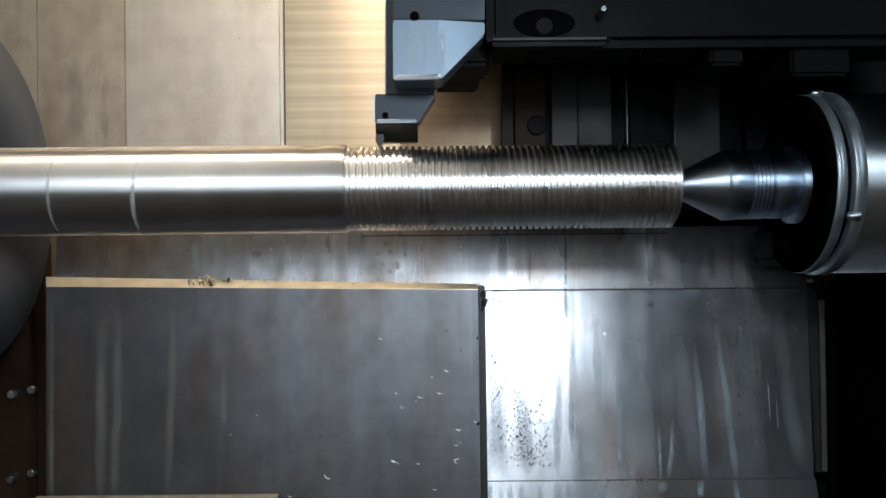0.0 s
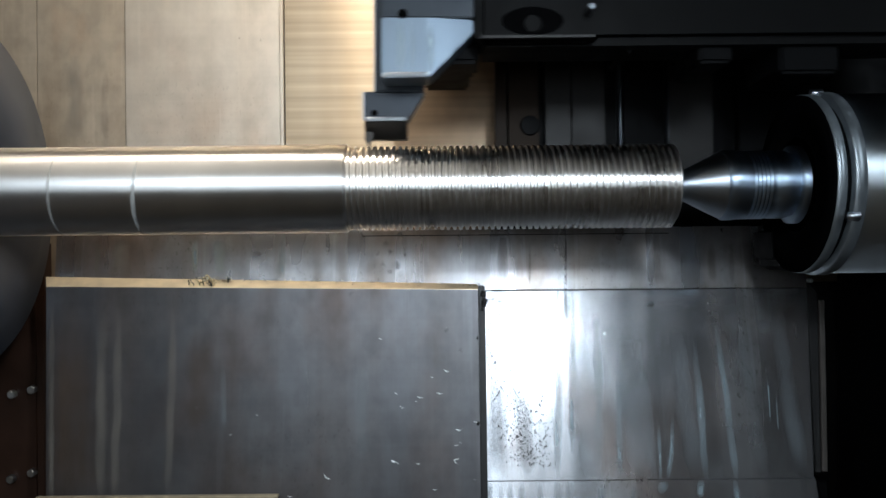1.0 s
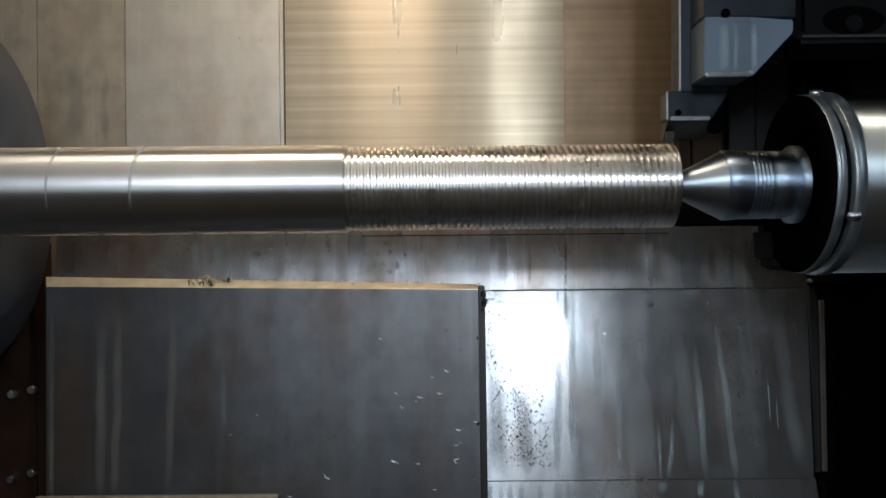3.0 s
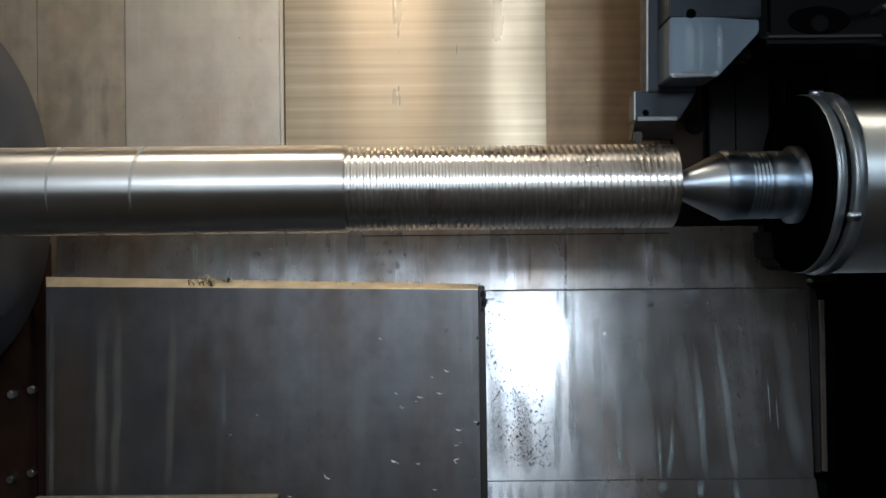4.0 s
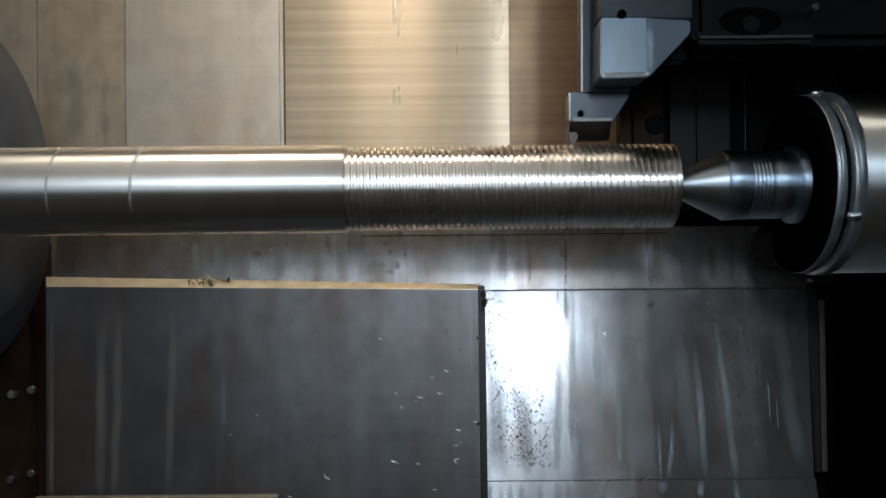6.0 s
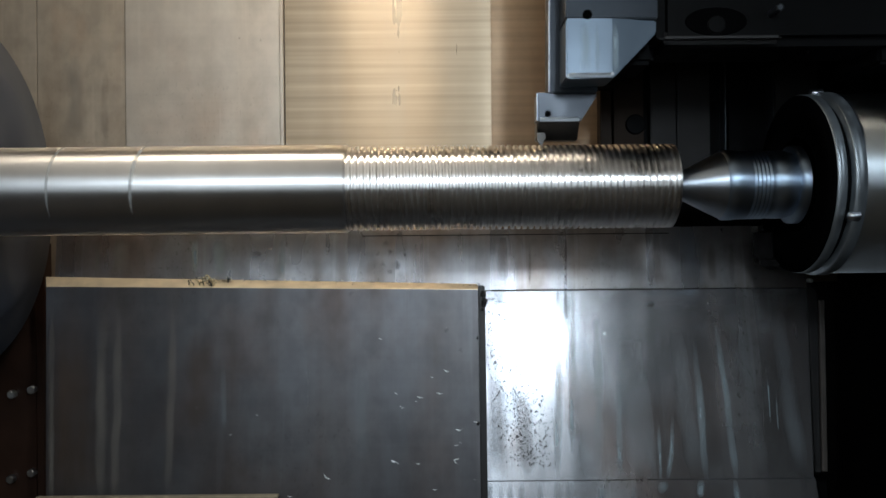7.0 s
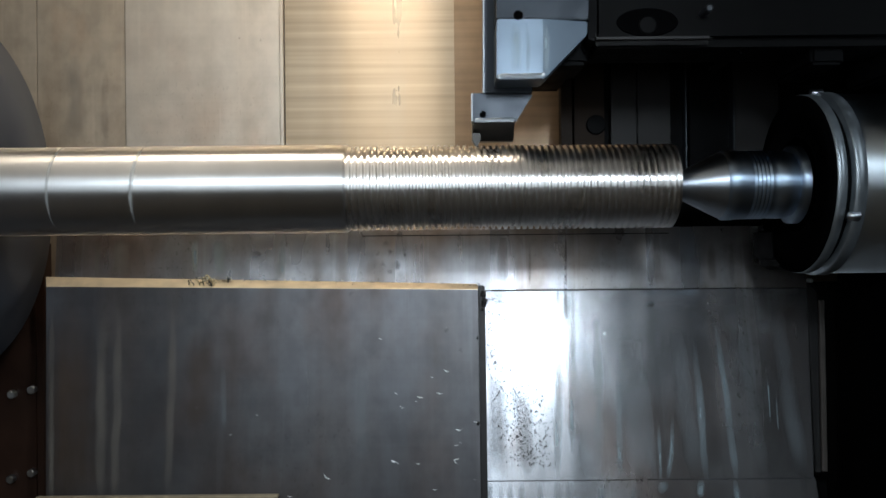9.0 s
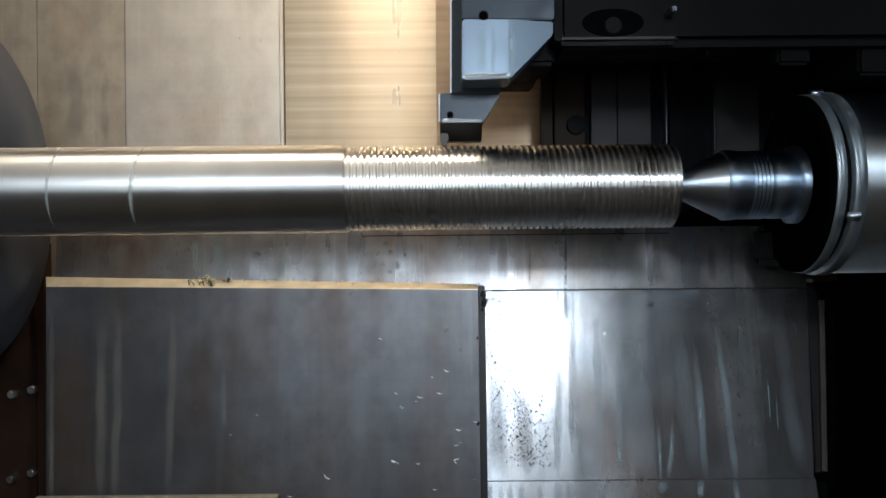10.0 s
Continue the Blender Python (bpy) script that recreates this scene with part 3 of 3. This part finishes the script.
def film(name, points, half, surface, material, parent, label=""):
    """A thin dried run of coolant along points (x, v), half as wide as given, lying on a surface."""
    bm = bmesh.new()
    fade = bm.verts.layers.float.new("fade")
    fine = []
    for (xa, va), (xb, vb) in zip(points, points[1:]):
        steps = max(2, int(abs(vb - va) / 0.004))
        fine += [(xa + (xb - xa) * k / steps, va + (vb - va) * k / steps) for k in range(steps)]
    fine.append(points[-1])
    rows, seed = [], random.uniform(0, 50)
    for k, (x, v) in enumerate(fine):
        f = k / (len(fine) - 1)
        h = half * (0.5 + 0.5 * min(1, 4 * f, 8 * (1 - f))) * (1.2 + 0.4 * noise.noise((seed, k * 0.15, 0)))
        x += half * 0.35 * noise.noise((seed + 9, k * 0.12, 0))
        rows.append([bm.verts.new((x + s * h, v, surface(v) + up)) for s, up in ((-1, 0.0001), (-0.35, 0.0004), (0.35, 0.0004), (1, 0.0001))])
        for q, amount in zip(rows[-1], (0, 1, 1, 0)):
            q[fade] = amount * min(1.0, 3 * f, 6 * (1 - f))
    for a, b in zip(rows, rows[1:]):
        for k in range(3):
            bm.faces.new((a[k], a[k + 1], b[k + 1], b[k])).smooth = True
    return part(name, bm, material, parent, label)


def blot(points, surface, material, parent, name, label):
    """Ragged dried spots: (x, v, radius)."""
    for x, v, r in points:
        bm = bmesh.new()
        fade = bm.verts.layers.float.new("fade")
        n, seed = 14, random.uniform(0, 90)
        ring = []
        for k in range(n):
            a = 2 * math.pi * k / n
            q = r * (0.75 + 0.6 * noise.noise((seed, math.cos(a) * 1.3, math.sin(a) * 1.3)))
            y = v + q * math.sin(a)
            ring.append(bm.verts.new((x + q * math.cos(a), y, surface(y) + 0.0002)))
        mid = bm.verts.new((x, v, surface(v) + 0.0005))
        mid[fade] = 1.0
        for k in range(n):
            bm.faces.new((mid, ring[k], ring[(k + 1) % n]))
        part(name, bm, material, parent, label)


def residue(name, colour, rough, cover, scale=(60, 14, 20)):
    """Dried coolant, broken up so that the sheet shows through."""
    m, nt, p = shader(name)
    p.inputs["Base Color"].default_value = (*colour, 1)
    p.inputs["Roughness"].default_value = rough
    n = noise_node(nt, 1.0, scale, 6.0)
    at = nt.nodes.new("ShaderNodeAttribute")
    at.attribute_name = "fade"
    nt.links.new(mix(nt, 1.0, ramp(nt, n.outputs[0], [(0.3, cover * 0.25), (0.7, cover)]), at.outputs["Fac"], "MULTIPLY"), p.inputs["Alpha"])
    return m


SCUFF = residue("scuffed_steel", (0.50, 0.52, 0.52), 0.6, 0.75, (300, 60, 60))
GRIT = residue("gritty_film", (0.045, 0.040, 0.036), 0.7, 0.5, (700, 520, 400))
FAINT = residue("faint_residue", (0.32, 0.38, 0.42), 0.5, 0.28)
PALE = residue("pale_residue", (0.36, 0.47, 0.53), 0.5, 0.6)
OCHRE = residue("ochre_residue", (0.24, 0.225, 0.20), 0.5, 0.42)
RUST = residue("rust_brown_residue", (0.09, 0.058, 0.038), 0.45, 0.45)
GRIME = residue("black_grime", (0.02, 0.017, 0.015), 0.4, 0.55, (220, 160, 100))


def stains(bed, slide, back):
    for pts, half in (
        ([(0.2696, -0.1552), (0.2695, -0.2138), (0.2687, -0.2968)], 0.0045),
        ([(0.2926, -0.1315), (0.2970, -0.2026), (0.3004, -0.2971)], 0.0050),
        ([(0.2393, -0.2352), (0.2352, -0.2707), (0.2300, -0.2964)], 0.0030),
        ([(0.2244, -0.2422), (0.2218, -0.2963)], 0.0022),
        ([(0.1653, -0.1303), (0.1635, -0.2130), (0.1573, -0.2957)], 0.0060),
        ([(0.1866, -0.1782), (0.1796, -0.2959)], 0.0040),
        ([(0.1411, -0.1062), (0.1373, -0.1777), (0.1313, -0.2697)], 0.0040),
        ([(0.3438, -0.1911), (0.3413, -0.2433)], 0.0012),
        ([(0.3503, -0.2144), (0.3487, -0.2500)], 0.0012),
        ([(0.1244, -0.1301), (0.1162, -0.2953)], 0.0050),
    ):
        film("coolant_run", pts, half * 0.75, plate_w, PALE, bed, "pale dried coolant run")
    for x, half in ((0.1493, 0.009), (0.2004, 0.010), (0.2136, 0.004), (0.2556, 0.008), (0.3265, 0.007), (0.3655, 0.008)):
        x -= 0.001
        film("coolant_run", [(x - 0.004, V_FOLD - random.uniform(0.01, 0.06)), (x, V_FOLD - 0.13), (x + 0.003, V_LOW + 0.003)], half, plate_w, FAINT, bed, "faint dried coolant run")
    film("grit_film", [(0.0452, -0.1033), (0.0477, -0.1537), (0.0547, -0.2119), (0.0560, -0.2931)], 0.010, plate_w, GRIT, bed, "gritty dark film")
    film("grit_film", [(0.0719, -0.1775), (0.0820, -0.2349), (0.0857, -0.2933)], 0.008, plate_w, GRIT, bed, "gritty dark film")
    for x in (0.0455, 0.0560, 0.0665, 0.0799, 0.0980, 0.1150, 0.1296, 0.1599, 0.1938, 0.2259, 0.2639, 0.2989):
        v0 = V_LOW - 0.001
        film("coolant_run", [(x, v0), (x + random.uniform(-0.004, 0.004), v0 - random.uniform(0.012, 0.045))], random.uniform(0.002, 0.005), lambda v: plate_w(v) - 0.0004, PALE, bed, "pale dried coolant run")
    for pts, half, mat in (
        ([(0.1356, -0.0450), (0.1342, -0.0970)], 0.0012, RUST),
        ([(0.1252, -0.1030), (0.1236, -0.1181)], 0.0015, RUST),
        ([(0.1332, -0.1036), (0.1327, -0.1349)], 0.0018, RUST),
        ([(0.0663, -0.0444), (0.0644, -0.0964)], 0.0055, RUST),
        ([(0.0957, -0.0477), (0.0944, -0.0985)], 0.0015, RUST),
        ([(0.2366, -0.0521), (0.2369, -0.0980)], 0.0090, RUST),
        ([(0.2949, -0.0496), (0.2956, -0.0955)], 0.0050, RUST),
        ([(0.3163, -0.0498), (0.3164, -0.0957)], 0.0030, RUST),
        ([(-0.4038, -0.0429), (-0.4063, -0.0796)], 0.0140, RUST),
        ([(-0.3793, -0.0432), (-0.3800, -0.0829)], 0.0035, OCHRE),
        ([(-0.3547, -0.0403), (-0.3562, -0.0831)], 0.0110, OCHRE),
        ([(-0.2732, -0.0411), (-0.2718, -0.0827)], 0.0040, PALE),
        ([(-0.2444, -0.0414), (-0.2443, -0.0842)], 0.0085, PALE),
        ([(-0.1770, -0.0420), (-0.1776, -0.0879)], 0.0040, PALE),
    ):
        film("coolant_run", pts, half, plate_w, mat, bed, "dried run on the strip")
    for pts, half, mat in (
        ([(-0.3523, -0.0982), (-0.3510, -0.1969), (-0.3479, -0.3168)], 0.0055, OCHRE),
        ([(-0.3360, -0.0984), (-0.3343, -0.1971), (-0.3342, -0.3170)], 0.0045, OCHRE),
        ([(-0.2798, -0.0978), (-0.2783, -0.1976), (-0.2810, -0.3036)], 0.0042, OCHRE),
        ([(-0.4049, -0.0966), (-0.4018, -0.1964), (-0.3967, -0.3164)], 0.0030, OCHRE),
        ([(-0.3857, -0.0991), (-0.3785, -0.3165)], 0.0240, RUST),
        ([(-0.2476, -0.1235), (-0.2498, -0.2374)], 0.0140, RUST),
        ([(-0.1397, -0.1706), (-0.1392, -0.2216)], 0.0018, FAINT),
        ([(-0.2266, -0.1698), (-0.2245, -0.2376)], 0.0030, FAINT),
        ([(-0.0846, -0.1712), (-0.0844, -0.2724)], 0.0060, FAINT),
    ):
        film("coolant_run", pts, half, face_w, mat, slide, "faint dried run")
    flat = lambda v: -0.2218
    film("coolant_run", [(-0.4028, 0.1646), (-0.4046, 0.1240), (-0.4037, 0.0766)], 0.0045, flat, RUST, back, "brown dried run")
    film("coolant_run", [(-0.4405, 0.1853), (-0.4402, 0.0770)], 0.0090, flat, OCHRE, back, "faint brown dried run")
    spots = [(*(-0.0637, -0.0505), 0.006), (*(-0.0576, -0.0591), 0.005), (*(-0.0711, -0.0614), 0.004), (*(-0.0517, -0.0739), 0.007), (*(-0.0663, -0.0725), 0.005), (*(-0.0417, -0.0629), 0.003), (*(-0.0579, -0.0812), 0.004)]
    blot(spots, plate_w, GRIME, bed, "grime_spot", "dark greasy spot")
    spots = [(*(-0.3497, -0.1140), 0.005), (*(-0.3433, -0.1354), 0.006), (*(-0.3469, -0.1560), 0.005), (*(-0.3424, -0.1800), 0.004), (*(-0.3438, -0.2141), 0.004), (*(-0.0963, -0.1019), 0.004), (*(0.0027, -0.1404), 0.004), (*(0.0170, -0.1605), 0.004)]
    blot(spots, face_w, RUST, slide, "grime_spot", "brown dried spot")
    spots = [(*(-0.2408, 0.1978), 0.003), (*(-0.2159, 0.1948), 0.0025)]
    blot(spots, lambda v: -0.2188, RUST, back, "grime_spot", "brown dried spot")
    spots = [(*(0.2253, -0.1196), 0.004), (*(0.1951, -0.1692), 0.003), (*(0.1589, -0.1779), 0.003), (*(0.2442, -0.2078), 0.0025), (*(0.1583, -0.1571), 0.002)]
    blot(spots, plate_w, GRIME, bed, "grime_spot", "dark greasy spot")


def speckle():
    """Fine pitting and dirt along the bright patch of the bed cover."""
    rnd = random.Random(5)
    verts, faces = [], []
    x0, x1 = 0.0462, 0.1144
    while len(faces) < 1150:
        f = rnd.random() ** 1.15
        v = -0.1115 - f * 0.172
        u = rnd.gauss(0.10 + 0.62 * f, 0.24)
        if not 0 <= u <= 1:
            continue
        x = x0 + (x1 - x0) * u
        r = rnd.uniform(0.0003, 0.00092) * (1.5 if rnd.random() < 0.12 else 1)
        base = len(verts)
        n = 5
        for k in range(n):
            a = 2 * math.pi * k / n + rnd.uniform(-0.4, 0.4)
            q = r * rnd.uniform(0.5, 1.2)
            y = v + q * math.sin(a) * 1.3
            verts.append((x + q * math.cos(a), y, plate_w(y) + 0.0003))
        faces.append(tuple(range(base, base + n)))
    me = bpy.data.meshes.new("dirt_speckle")
    me.from_pydata(verts, [], faces)
    me.materials.append(RUBBER)
    ob = new("dirt_speckle", me)
    ob.matrix_world = BED
    tagged(ob, "fine black dirt specks on the bed cover", "dirt", kind="stuff")


def swarf():
    v_front = lambda x: -0.0919 + (x - -0.4118) / (0.0359 - -0.4118) * (-0.0991 - -0.0919)
    v_back = lambda x: -0.0818 + (x - -0.4118) / (0.0359 - -0.4118) * (-0.0934 - -0.0818)
    def on_ledge(x, f):
        return Vector((x, v_front(x) + (v_back(x) - v_front(x)) * f + 0.0006, -0.0885 - 0.015 * f))
    spread = [(random.gauss(-0.2460, 0.014), random.uniform(0.35, 0.95), random.uniform(0.0022, 0.0048)) for _ in range(34)]
    spread += [(x, random.uniform(0.4, 0.9), s) for x, s in ((-0.2116, 0.003), (-0.1867, 0.002), (-0.1629, 0.0028), (-0.1481, 0.0016), (-0.1274, 0.002), (-0.1107, 0.003), (-0.0947, 0.0018), (-0.0621, 0.002), (-0.0383, 0.0018), (-0.0264, 0.0018))]
    spread += [(random.uniform(-0.2609, 0.0329), random.uniform(0.8, 1.0), random.uniform(0.0012, 0.0024)) for _ in range(55)]
    for x, f, s in spread:
        dark = random.random() < (0.3 if s > 0.0021 else 0.7)
        curl("metal_chip", DARK_STEEL if dark else CHIP, on_ledge(x, f), s * 1.25, (random.uniform(-1, 1), random.uniform(-1, 1), random.uniform(0, 6)), "dark curled steel chip on the cover's ledge" if dark else "bright curled steel chip on the cover's ledge", "chips on the ledge")
    for x, s in ((0.0193, 0.0035), (0.0246, 0.0045), (0.0293, 0.0035), (0.0396, 0.0045), (0.0419, 0.004)):
        curl("metal_chip", RUBBER, on_ledge(min(x, 0.0359), 0.6), s, (0.3, 0.2, random.uniform(0, 6)), "black greasy chip on the cover's ledge", "chips on the ledge")
    places = ((-0.0122, -0.1878), (0.0023, -0.1817), (-0.0251, -0.2079), (-0.0292, -0.2119), (-0.0493, -0.2038), (-0.0049, -0.2043), (0.0143, -0.2411), (0.0118, -0.2561), (0.0159, -0.2532), (-0.0478, -0.2733), (-0.0518, -0.2716), (-0.0272, -0.2741), (0.0105, -0.2727), (0.0117, -0.2699), (-0.1185, -0.2875), (-0.1208, -0.2858), (0.0322, -0.2332), (0.0297, -0.2901), (-0.0654, -0.1484), (-0.1571, -0.3048), (-0.0103, -0.2996), (-0.0430, -0.2179))
    for x, v in places:
        sliver(Vector((x, v, face_w(v) + 0.0001)), random.uniform(0.0030, 0.0065), random.uniform(-0.8, 0.25), "bright steel shaving stuck to the oily cover", SHAVING)
    for x, v in ((-0.1910, -0.2240), (-0.2177, -0.2434), (0.1738, -0.1496), (-0.2528, -0.2161)):
        w = face_w(v) if x < 0.02 else plate_w(v)
        sliver(Vector((x, v, w + 0.0001)), 0.0035, random.uniform(-1, 1), "tiny steel shaving stuck to the oily cover", SHAVING)


def sliver(place, size, turn, label, material):
    """A flat curved sliver of steel lying on the cover."""
    bm = bmesh.new()
    rows, n = [], 9
    bend = random.uniform(0.6, 1.6)
    for k in range(n):
        f = k / (n - 1) - 0.5
        half = size * 0.085 * (1 - (2 * f) ** 2) + size * 0.015
        y = size * 0.35 * bend * f * f
        rows.append([bm.verts.new((size * f, y + s * half, up)) for s, up in ((-1, 0.0), (0, size * 0.09), (1, 0.0))])
    for a, b in zip(rows, rows[1:]):
        for k in range(2):
            bm.faces.new((a[k], b[k], b[k + 1], a[k + 1])).smooth = True
    me = bpy.data.meshes.new("metal_shaving")
    bm.to_mesh(me)
    bm.free()
    me.materials.append(material)
    ob = new("metal_shaving", me)
    ob.matrix_world = BED @ Matrix.Translation(place) @ Matrix.Rotation(turn, 4, "Z")
    tagged(ob, label, "metal shaving", "shavings on the cover")


def grease():
    """Black clumps of grease and fines along the sliding cover's right edge."""
    for x, v, size in ((*(0.0412, -0.1033), 0.0042), (*(0.0423, -0.1115), 0.0046), (*(0.0398, -0.1179), 0.0030), (*(0.0347, -0.1485), 0.0018), (*(0.0341, -0.2341), 0.0022)):
        bm = bmesh.new()
        bmesh.ops.create_icosphere(bm, subdivisions=2, radius=size)
        for q in bm.verts:
            q.co *= 1 + 0.7 * noise.noise(q.co * 380 + Vector((x * 900, v * 900, 0)))
            q.co.x *= 0.7
        me = bpy.data.meshes.new("grease_clump")
        bm.to_mesh(me)
        bm.free()
        me.materials.append(RUBBER)
        ob = new("grease_clump", me)
        ob.matrix_world = BED @ Matrix.Translation((x, v, face_w(v)))
        tagged(ob, "black clump of grease on the cover's right edge", "grease", "grease on the wiper")


enclosure()
roof()
machine_bed()
BACK = upper_cover()
BED_COVER = lower_cover()
SLIDE = sliding_cover()
headstock_panel()
SHAFT = workpiece()
CHUCK_THING = chuck()
CENTER = live_center()
tailstock()
TURRET = turret()
TURRET_REFLECTION = turret_reflection()
stains(BED_COVER, SLIDE, BACK)
speckle()
swarf()
grease()


def motions():
    # spindle at 300 turns a minute
    def lag(t):
        """Degrees by which the spindle falls behind as the carriage runs back, and catches up later."""
        return -60 * min(1.0, max(0.0, (t - 1.35) / 0.5)) + 25 * min(1.0, max(0.0, (t - 5.0) / 4.5))

    for spun in (SHAFT, CHUCK_THING, CENTER):
        walk(spun, [(i / 30, BED @ pose(0, 0, 0, 60.0 * (i % 6) + lag(i / 30), 0, 0)) for i in range(301)])
    # end of one threading pass, rapid return, the next pass at 30 mm/s
    out = 0.0022
    rows = [(0.0, -0.060, 0), (0.2, -0.066, 0), (0.4, -0.072, 0), (0.6, -0.078, 0), (0.7333, -0.0815, 0), (0.8, -0.083, out), (0.9, -0.083, out), (0.9667, -0.078, out), (1.0, -0.070, out), (1.1, -0.0425, out)]
    rows += [(1.1 + 0.1 * i, -0.0425 + 0.0365 * i, out) for i in range(1, 8)]
    rows += [(1.8667, 0.2325, out), (1.9333, 0.2345, out), (2.0333, 0.2349, out), (2.1, 0.2349, 0), (2.1667, 0.2349, 0)]
    rows += [(2.2667 + 0.1 * i, 0.030 * (10 - 2.2667 - 0.1 * i), 0) for i in range(0, 78, 3)]
    rows += [(10.0, 0.0, 0)]
    walk(TURRET, [(t, BED @ pose(x, v, 0)) for t, x, v in rows])
    # the reflection plates move slower than the turret itself
    walk(TURRET_REFLECTION, [(t, BED @ pose(-0.060 + 0.73 * (x + 0.060), 0, 0)) for t, x, v in rows])


motions()
